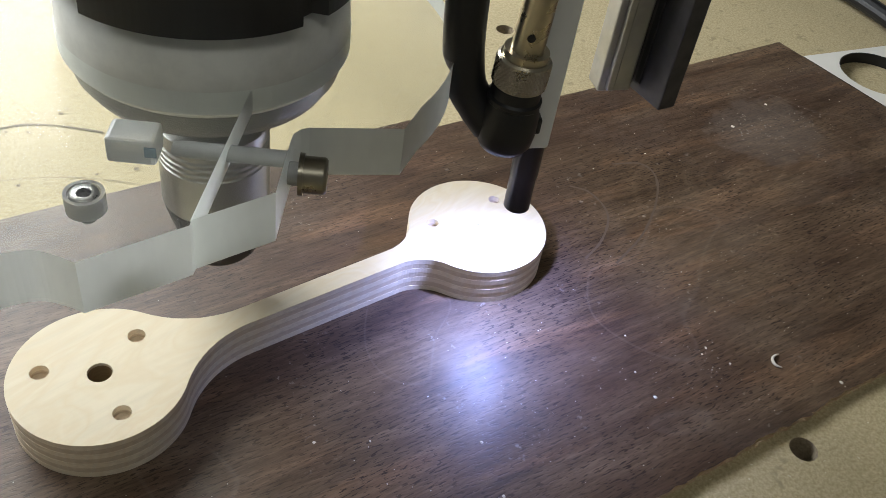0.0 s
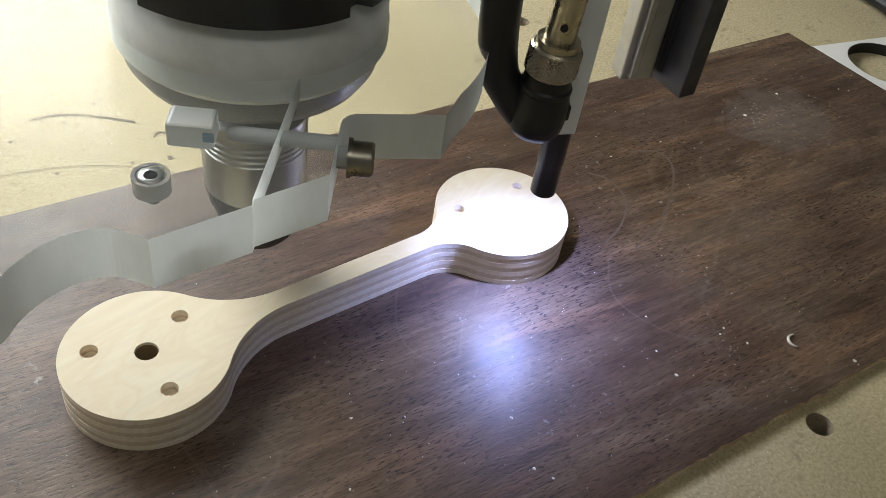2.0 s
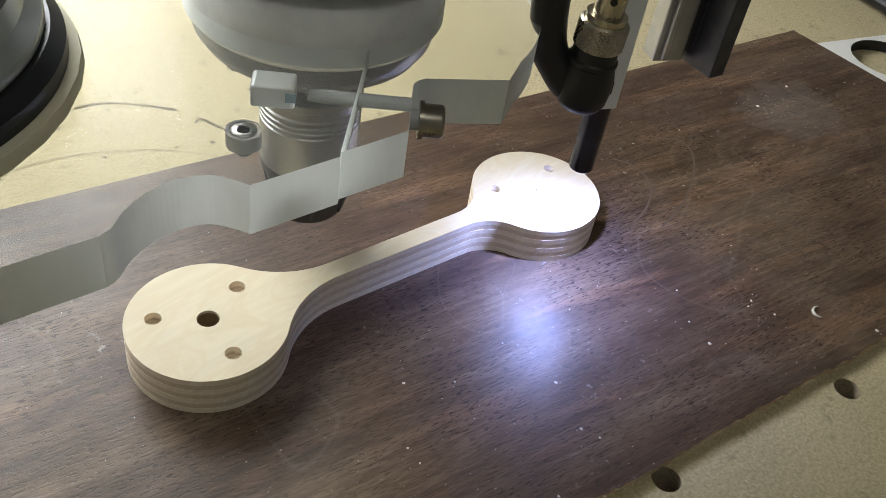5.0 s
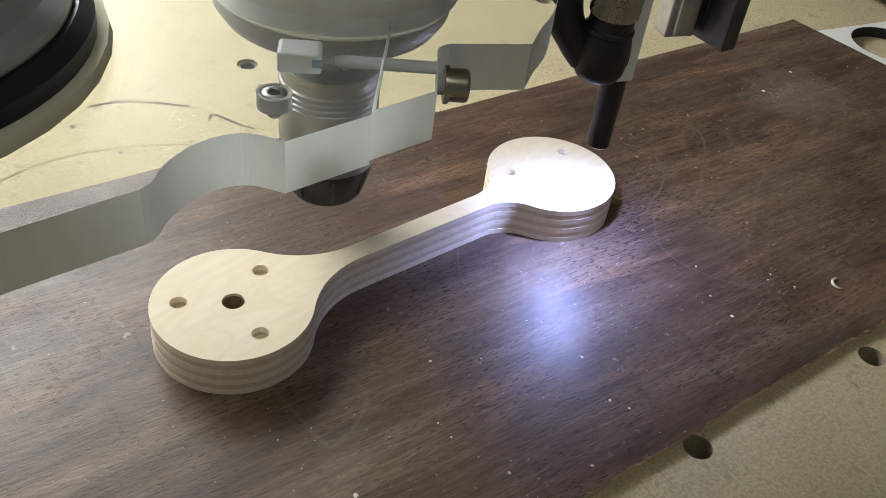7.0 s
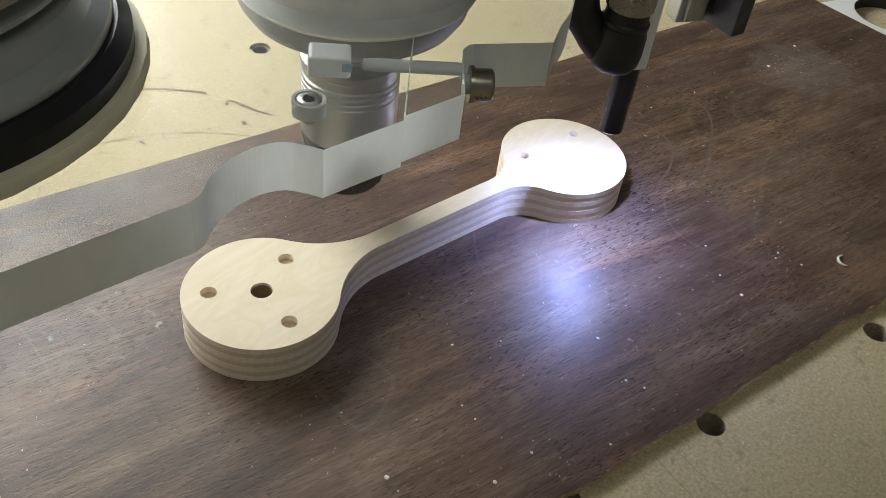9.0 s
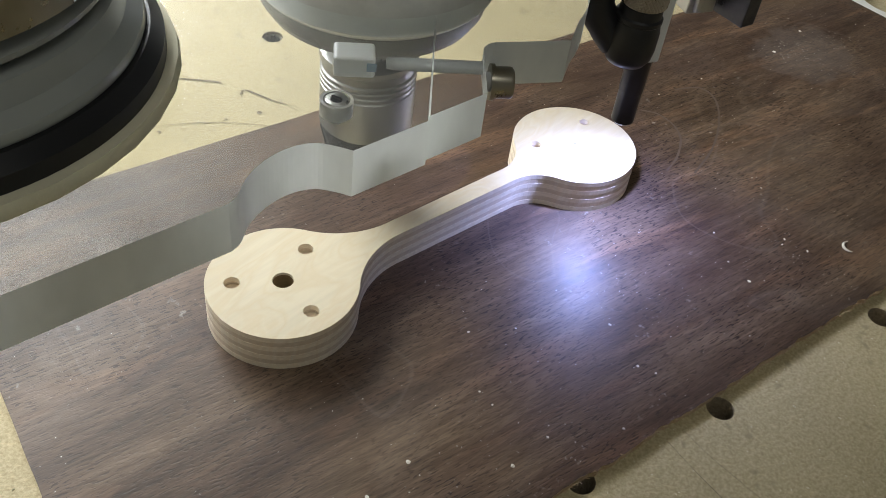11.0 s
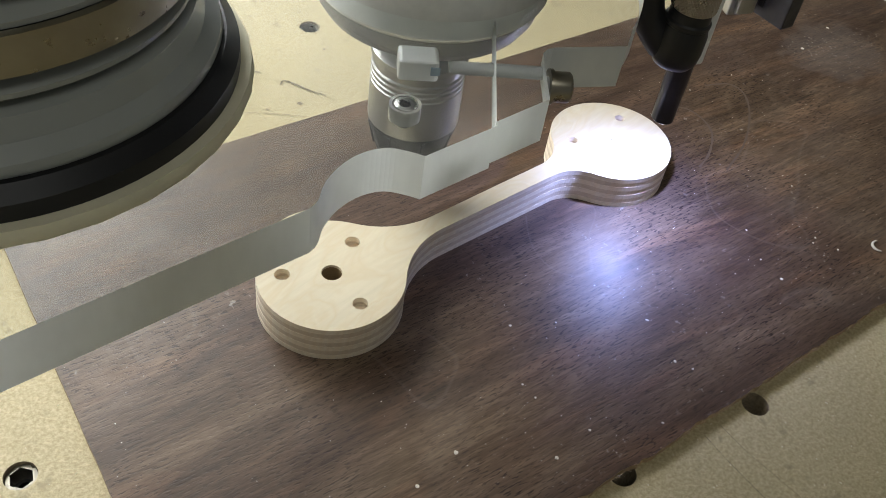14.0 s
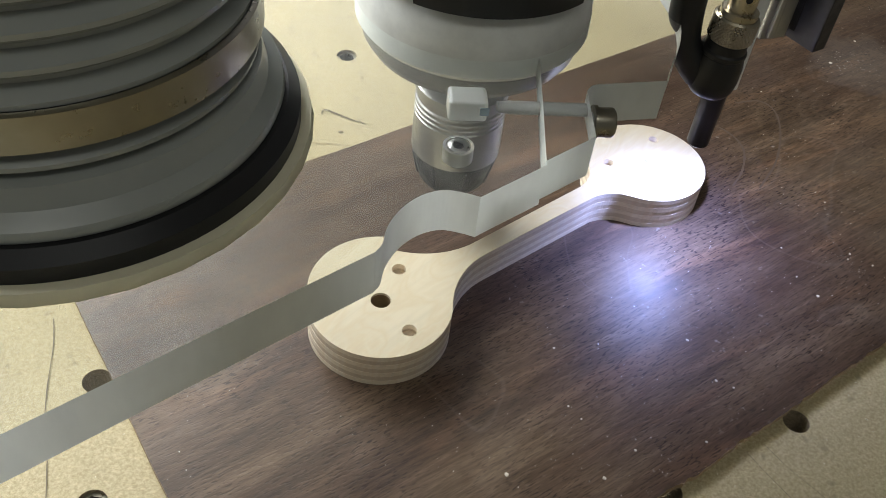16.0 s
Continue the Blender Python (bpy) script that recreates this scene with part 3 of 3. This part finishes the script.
# ---- spindle ----
NUT_STEEL = m_metal("worn_nut_steel", (0.36, 0.355, 0.34), 0.38)
at = Matrix.Translation((AX, AY, 0))
spindle = thing("spindle", (AX, AY, 0.04), "round router spindle with clouded nose and collet nut", "spindle")
part("nose", lathe([(0.0425, 0.1085), (0.0438, 0.1100), (0.0442, 0.1280), (0.0436, 0.1380), (0.0400, 0.1425)], 72, m=at), NOSE_WHITE, spindle, "clouded pale nose ring", True)
part("nose_base", lathe([(0.0120, 0.0975), (0.0345, 0.0975), (0.0385, 0.0990), (0.0415, 0.1035), (0.0424, 0.1084), (0.02, 0.1084)], 72, m=at), NOSE_GREY, spindle, "dark grey nose base", True)
part("body", lathe([(0.0395, 0.1390), (0.0395, 0.32), (0, 0.32)], 64, m=at), DARK_STEEL, spindle, "dark steel body", True)
collar_pts = []
for i in range(120):
    a = 360 * i / 120
    notch = (a % 90) < 9
    collar_pts.append(polar(0, 0.0420 if notch else 0.0465, a + 12))
collar = slab(collar_pts, [ring_pts(0, 0, 0.0397, 60)], 0.1445, 0.170)
bmesh.ops.translate(collar, verts=collar.verts[:], vec=(AX, AY, 0))
part("collar", collar, [BLACK, BLACK], spindle, "black notched collar")
part("shaft", lathe([(0.0118, 0.104), (0.0118, 0.070), (0.0, 0.070)], 40, m=at), STEEL, spindle, "polished shaft", True)
nut_prof = [(0.0110, 0.0810), (0.0175, 0.0810), (0.0192, 0.0798), (0.0194, 0.0775), (0.0184, 0.0765), (0.0184, 0.0735), (0.0190, 0.0728), (0.0190, 0.0715), (0.0184, 0.0710), (0.0190, 0.0705), (0.0190, 0.0692), (0.0184, 0.0687), (0.0190, 0.0682), (0.0190, 0.0669), (0.0184, 0.0664), (0.0190, 0.0659), (0.0190, 0.0480), (0.012, 0.0480)]
part("collet_nut", lathe(nut_prof, 48, m=at), NUT_STEEL, spindle, "worn steel collet nut", True)
skirt = lathe([(0.012, 0.0479), (0.0187, 0.0479), (0.0184, 0.0450), (0.0150, 0.0330), (0.0135, 0.0310), (0.0060, 0.0310), (0.0055, 0.037), (0, 0.037)], 48, m=at)
skirt = part("nut_skirt", skirt, BLACK, spindle, "blackened slotted nut skirt", True)
for i in range(8):
    p = polar(0, 0.0172, 45 * i + 20)
    part("slot_edge", block(0.0010, 0.0012, 0.012, pose(AX + p[0], AY + p[1], 0.0405, 0, 13, 45 * i + 20), 0.0003), DARK_STEEL, skirt)

# ---- dust hose on the plate ----
HX, HY = -0.0970, 0.0323
hose = thing("dust_hose", (HX, HY, P1), "ribbed grey dust hose with black rubber seal and pale foam ring", "hose")
hm = Matrix.Translation((HX, HY, 0))
part("foam_ring", lathe([(0.060, P1 + 0.0003), (0.0722, P1 + 0.0003), (0.0728, P1 + 0.0015), (0.0722, P1 + 0.0050), (0.060, P1 + 0.0050)], 36, m=hm), BEIGE_FOAM, hose, "pale beige foam ring", True)
part("rubber_seal", lathe([(0.058, P1 + 0.0051), (0.0690, P1 + 0.0051), (0.0690, P1 + 0.010), (0.0655, P1 + 0.0135), (0.058, P1 + 0.0135)], 90, m=hm), BLACK, hose, "black rubber seal", True)
part("flange", lathe([(0.052, P1 + 0.0136), (0.0640, P1 + 0.0136), (0.0645, P1 + 0.0150), (0.0640, P1 + 0.0170), (0.0600, P1 + 0.0200), (0.0585, P1 + 0.0260), (0.0560, P1 + 0.0270), (0.052, P1 + 0.027)], 90, m=hm), GREY_PVC, hose, "grey plastic flange", True)
prof = []
z = P1 + 0.0271
for i in range(22):
    prof += [(0.0540, z), (0.0552, z + 0.0012), (0.0580, z + 0.0030), (0.0582, z + 0.0045), (0.0560, z + 0.0062), (0.0541, z + 0.0075)]
    z += 0.0085
part("ribbed_tube", lathe(prof, 80, m=hm), GREY_PVC, hose, "ribbed grey plastic tube", True)
part("band", lathe([(0.0583, P1 + 0.036), (0.0597, P1 + 0.0365), (0.0597, P1 + 0.0465), (0.0583, P1 + 0.047)], 80, m=hm), OLD_STEEL, hose, "tarnished hose clip", True)

# ---- inspection light ----
light = thing("inspection_light", TIP, "black inspection light tube with knurled brass connector", "inspection light")
tm = Matrix.Translation((TIP[0], TIP[1], 0))
tz = TIP[2]
part("barrel", lathe([(0.0036, tz + 0.002), (0.0038, tz), (0.0044, tz), (0.0050, tz + 0.0006), (0.0050, tz + 0.0155), (0.00525, tz + 0.0160), (0.00525, tz + 0.060), (0, tz + 0.06)], 36, m=tm), BLACK_TAPE, light, "black sleeved barrel", True)
part("lens", lathe([(0.0, tz + 0.0021), (0.0036, tz + 0.0021)], 24, m=tm), CLEAR, light, "small clear lens")
bmx = Matrix.Translation((0.1305, -0.0378, 0.0955)) @ pose(0, 0, 0, 2, 2, 0)
part("boot", lathe([(0, 0), (0.0050, 0.0), (0.0078, 0.0012), (0.0094, 0.0040), (0.0098, 0.0080), (0.0095, 0.0150), (0.0086, 0.0185), (0.0090, 0.0190), (0.0090, 0.0205), (0.0082, 0.0212), (0.0080, 0.0250), (0, 0.0250)], 40, m=bmx), BLACK, light, "black rubber boot", True)
collar_part = part("collar", lathe([(0, 0.0248), (0.0078, 0.0248), (0.0086, 0.0255), (0.0086, 0.0345), (0.0078, 0.0352), (0.0072, 0.0352), (0.0072, 0.0375), (0.0052, 0.0375), (0.0052, 0.075), (0, 0.075)], 48, m=bmx), BRASS, light, "knurled brass collar", True)


def knurl(r, z0, z1, rows, count):
    """Small raised diamonds round a collar."""
    bm = bmesh.new()
    dz, da = (z1 - z0) / rows, 2 * math.pi / count
    for j in range(rows):
        for i in range(count):
            a, z = (i + 0.5 * (j % 2)) * da, z0 + (j + 0.5) * dz
            ring = [bm.verts.new((r * math.cos(a + u * da * 0.5), r * math.sin(a + u * da * 0.5), z + v * dz * 0.95)) for u, v in ((1, 0), (0, 1), (-1, 0), (0, -1))]
            top = bm.verts.new(((r + 0.00035) * math.cos(a), (r + 0.00035) * math.sin(a), z))
            for k in range(4):
                bm.faces.new([ring[k], ring[(k + 1) % 4], top])
    bmesh.ops.transform(bm, matrix=bmx, verts=bm.verts[:])
    return bm


tagged(part("knurling", knurl(0.00862, 0.0258, 0.0342, 9, 40), BRASS, collar_part), kind="stuff")
part("port", lathe([(0, 0), (0.0013, 0)], 14, m=bmx @ pose(-0.0036, -0.0038, 0.0440) @ pose(0, 0, 0, 90, 0, -43) @ pose(0, 0, 0.0003)), BLACK, light, "dark round hole")
part("cable", tube(smooth_line([(0.1275, -0.0340, 0.1030), (0.1240, -0.0300, 0.109), (0.1195, -0.0262, 0.120), (0.1160, -0.0260, 0.150), (0.1160, -0.0260, 0.22)], 6), 0.0066, 20), BLACK, light, "thick black cable", True)
part("clip", block(0.010, 0.012, 0.006, pose(0.1430, -0.0335, 0.1010, 0, 0, -30), 0.0008), BLACK, light)

# ---- rail and bracket of the vertical axis ----
rail = thing("axis_rail", (0.2157, -0.03, 0.0857), "dark steel rail on an aluminium carrier of the vertical axis", "rail")
part("bar", block(0.0085, 0.0185, 0.34, pose(0.2168, -0.0288, 0.2557, 0, 0, -6), 0.0006), DARK_STEEL, rail)
part("flute", block(0.0008, 0.0030, 0.335, pose(0.2126, -0.0235, 0.2577, 0, 0, -6), 0.0003), BLACK, rail, "dark groove strip")
part("carrier", block(0.014, 0.010, 0.34, pose(0.2050, -0.0160, 0.2570, 0, 0, -22), 0.0008), ALUMINIUM, rail, "grey aluminium carrier")
part("rib", block(0.003, 0.004, 0.34, pose(0.2005, -0.0200, 0.2585, 0, 0, -22), 0.0006), ALUMINIUM, rail, "scratched aluminium rib")
part("head_plate", block(0.26, 0.020, 0.14, pose(0.120, 0.075, 0.41, 0, 0, TURN), 0.002), ALUMINIUM, rail, "thick aluminium head plate")
part("arm", block(0.022, 0.100, 0.030, pose(0.212, 0.022, 0.41, 0, 0, TURN), 0.002), ALUMINIUM, rail)
bracket = thing("light_bracket", (0.165, -0.016, 0.084), "white plastic bracket holding the inspection light", "bracket")
part("plate", block(0.0190, 0.0030, 0.33, pose(0.1440, -0.0345, 0.2535, 0, 0, -22), 0.0010), WHITE_PLASTIC, bracket)
part("arm", block(0.018, 0.100, 0.016, pose(0.150, 0.022, 0.405, 0, 0, TURN), 0.001), WHITE_PLASTIC, bracket)
gland = thing("supply_cable", (0.575, 0.07, 0), "black cable lying across the bed and panel", "cable")
part("sheath", tube(smooth_line([(0.60, 0.30, 0.0065), (0.580, 0.16, 0.0065), (0.570, 0.075, 0.0065), (0.562, 0.030, 0.0065), (0.556, -0.05, 0.0065), (0.570, -0.20, 0.0065)], 8), 0.0060, 14), BLACK, gland)

# ---- housings for the lamps, all out of view ----
def ceiling_fixture(eye, target, sx, sy, name, label):
    t = thing(name, eye, label, "lamp")
    m = look(eye, target)
    part("housing", block(sx + 0.06, sy + 0.06, 0.05, m @ pose(0, 0, 0.035), 0.006), WHITE_PLASTIC, t)
    part("stem", tube([m @ Vector((0, 0, 0.05)), Vector((eye[0], eye[1], 1.7))], 0.01), WHITE_PLASTIC, t)


ceiling_fixture(LAMP_A, AIM_A, 0.45, 0.45, "work_lamp_housing", "white housing of the lamp over the machine")
# made-up housing for the added back light
ceiling_fixture(LAMP_B, AIM_B, 0.50, 0.26, "back_fill_housing", "white housing made up for the unseen wide fill lamp behind the machine")
# made-up housing for the added front fill
ceiling_fixture(LAMP_C, AIM_C, 1.2, 0.3, "front_fill_housing", "white housing made up for the unseen front fill lamp")

# ---- dust and chips ----
def bed_flecks():
    rnd = random.Random(21)
    bm = bmesh.new()
    for i in range(700):
        x, y = (rnd.uniform(-0.2, 0.5), rnd.uniform(-0.26, -0.13)) if i % 3 else (rnd.uniform(-0.2, -0.1), rnd.uniform(-0.2, 0.12))
        if inside((x, y), [BL, BR, TR, TL]) or any((x - a) ** 2 + (y - b) ** 2 < 0.00006 for a, b, k in HOLES):
            continue
        a, ln, wd = rnd.uniform(0, 3.14), rnd.uniform(0.0003, 0.0012), rnd.uniform(0.00008, 0.0002)
        d, s = Vector((math.cos(a), math.sin(a), 0)) * ln / 2, Vector((-math.sin(a), math.cos(a), 0)) * wd
        c = Vector((x, y, BED_Z + 0.0001))
        q = [bm.verts.new(c - d - s), bm.verts.new(c + d - s), bm.verts.new(c + d + s), bm.verts.new(c - d + s), bm.verts.new(c + Vector((0, 0, wd * 2.2)))]
        for k in range(4):
            bm.faces.new([q[k], q[(k + 1) % 4], q[4]])
    return bm


tagged(link("bed_flecks", bed_flecks(), BEIGE_FOAM), "pale loose wood fibres strewn on the bed", "dust", kind="stuff")


def flakes(count, seed, spread, size):
    rnd = random.Random(seed)
    bm = bmesh.new()
    for i in range(count):
        x, y = rnd.uniform(spread[0], spread[1]), rnd.uniform(spread[2], spread[3])
        s = size * rnd.uniform(0.4, 1.0) * (2.0 if rnd.random() < 0.05 else 1)
        if not inside((x, y), [BL, BR, TR, TL]) or (-0.034 < x < 0.20 and abs(y) < 0.032):
            continue
        a = rnd.uniform(0, 6.28)
        pts = [bm.verts.new((x + s * rnd.uniform(0.5, 1) * math.cos(a + k * 1.257), y + s * rnd.uniform(0.5, 1) * math.sin(a + k * 1.257), 0.00005 + rnd.uniform(0, s * 0.3))) for k in range(5)]
        top = bm.verts.new((x, y, s * 0.6))
        for k in range(5):
            bm.faces.new([pts[k], pts[(k + 1) % 5], top])
    return bm


tagged(link("wood_dust", flakes(800, 3, (-0.12, 0.47, -0.155, 0.12), 0.00034), DUST), "fine pale wood dust scattered on the board", "dust", kind="stuff")


def scuffs():
    """Flat pale scuff marks and crumbs, thickest where the board was glued."""
    rnd = random.Random(17)
    bm = bmesh.new()
    for cx, cy, spread, count, size in ((0.372, 0.008, 0.022, 90, 0.0007), (0.410, -0.005, 0.020, 60, 0.0006), (0.205, -0.098, 0.020, 60, 0.0005), (0.135, -0.075, 0.030, 60, 0.0004),
                                        (0.245, -0.020, 0.030, 40, 0.0004), (0.02, -0.095, 0.030, 50, 0.0004), (0.27, -0.07, 0.03, 50, 0.0004)):
        for _ in range(count):
            x, y = cx + rnd.gauss(0, spread * 0.5), cy + rnd.gauss(0, spread * 0.4)
            a, r = rnd.uniform(0, 3.14), size * rnd.uniform(0.25, 1.0)
            k = rnd.uniform(0.25, 0.8)
            ring = []
            for i in range(7):
                q = i * 0.898
                dx, dy = r * math.cos(q) * rnd.uniform(0.6, 1.2), r * k * math.sin(q) * rnd.uniform(0.6, 1.2)
                ring.append(bm.verts.new((x + dx * math.cos(a) - dy * math.sin(a), y + dx * math.sin(a) + dy * math.cos(a), 0.00004)))
            top = bm.verts.new((x, y, 0.00004 + r * 0.25))
            for i in range(7):
                bm.faces.new([ring[i], ring[(i + 1) % 7], top])
    return bm


tagged(link("scuff_crumbs", scuffs(), SCUFF), "tiny pale scuffs and crumbs on the walnut board", "scuffs", kind="stuff")
def tide_mark(ctrl, width):
    """The faint pale rim of a dried glue stain."""
    pts = smooth_line([(x, y, 0) for x, y in ctrl], 10)
    bm = bmesh.new()
    rows = []
    for i, q in enumerate(pts):
        d = (pts[min(i + 1, len(pts) - 1)] - pts[max(i - 1, 0)]).normalized()
        w = width * (0.6 + 0.8 * abs(noise.noise(q * 160))) / 2
        s = Vector((-d.y, d.x, 0)) * w
        rows.append((bm.verts.new(q + s + Vector((0, 0, 0.00003))), bm.verts.new(q - s + Vector((0, 0, 0.00003)))))
    for a, b in zip(rows, rows[1:]):
        bm.faces.new([a[0], b[0], b[1], a[1]])
    return bm


STAIN = m_plain("dried_stain", (0.118, 0.083, 0.060), 0.5, 0.5)
part("stain_rim", tide_mark([(0.239, 0.0156), (0.2443, 0.008), (0.2437, -0.0037), (0.2376, -0.0136), (0.2234, -0.023), (0.2093, -0.0278)], 0.0016), STAIN, board, "faint dried glue rim")
part("stain_rim", tide_mark([(0.2719, 0.0191), (0.286, 0.0121), (0.2854, 0.0006), (0.2708, -0.014), (0.2462, -0.0286), (0.2201, -0.0372)], 0.0016), STAIN, board, "faint dried glue rim")


def glue_spots():
    """Little dried drops and scabs on the board."""
    rnd = random.Random(8)
    spots = [(0.3614, 0.0128, 2.2), (0.0545, -0.0517, 1.0), (0.0382, -0.0845, 0.8), (0.1064, -0.0826, 1.2), (0.1792, -0.1014, 1.3), (0.0717, -0.1217, 0.9), (-0.0031, -0.0855, 1.3),
             (0.0262, -0.1087, 1.2), (-0.0232, -0.0882, 1.2), (0.0452, -0.1074, 0.9), (0.0993, -0.1045, 1.0), (0.2178, -0.094, 1.0), (0.1814, -0.088, 0.8),
             (0.1919, -0.0715, 0.8), (0.2136, -0.0956, 0.8), (0.0383, -0.0769, 0.8), (0.1026, -0.1113, 0.8), (0.3992, 0.0192, 1.6), (0.2549, -0.1367, 1.5), (0.2203, -0.1053, 0.9)]
    bm = bmesh.new()
    for x, y, k in spots:
        r = 0.00062 * k
        a0 = rnd.uniform(0, 6)
        low = [bm.verts.new((x + r * rnd.uniform(0.7, 1.25) * math.cos(a0 + i * 0.698), y + r * rnd.uniform(0.7, 1.25) * math.sin(a0 + i * 0.698), 0.00002)) for i in range(9)]
        high = [bm.verts.new((v.co.x * 0.4 + x * 0.6, v.co.y * 0.4 + y * 0.6, r * rnd.uniform(0.15, 0.35))) for v in low]
        for i in range(9):
            j = (i + 1) % 9
            bm.faces.new([low[i], low[j], high[j], high[i]])
        bm.faces.new(high)
    return bm


tagged(link("glue_spots", glue_spots(), DUST), "small pale dried glue spots on the walnut board", "glue spots", kind="stuff")
shaving = thing("wood_shaving", (0.2393, -0.1169, 0), "small curled pale wood shaving lying on the board", "shaving")
arc = [(0.2393 + 0.0040 * math.cos(radians(a)) + 0.0015, -0.1169 + 0.0034 * math.sin(radians(a)) + 0.001, 0.0006) for a in range(60, 230, 12)]
part("curl", tube(arc, [0.0002 + 0.00045 * math.sin(math.pi * i / (len(arc) - 1)) for i in range(len(arc))], 8), DUST, shaving)
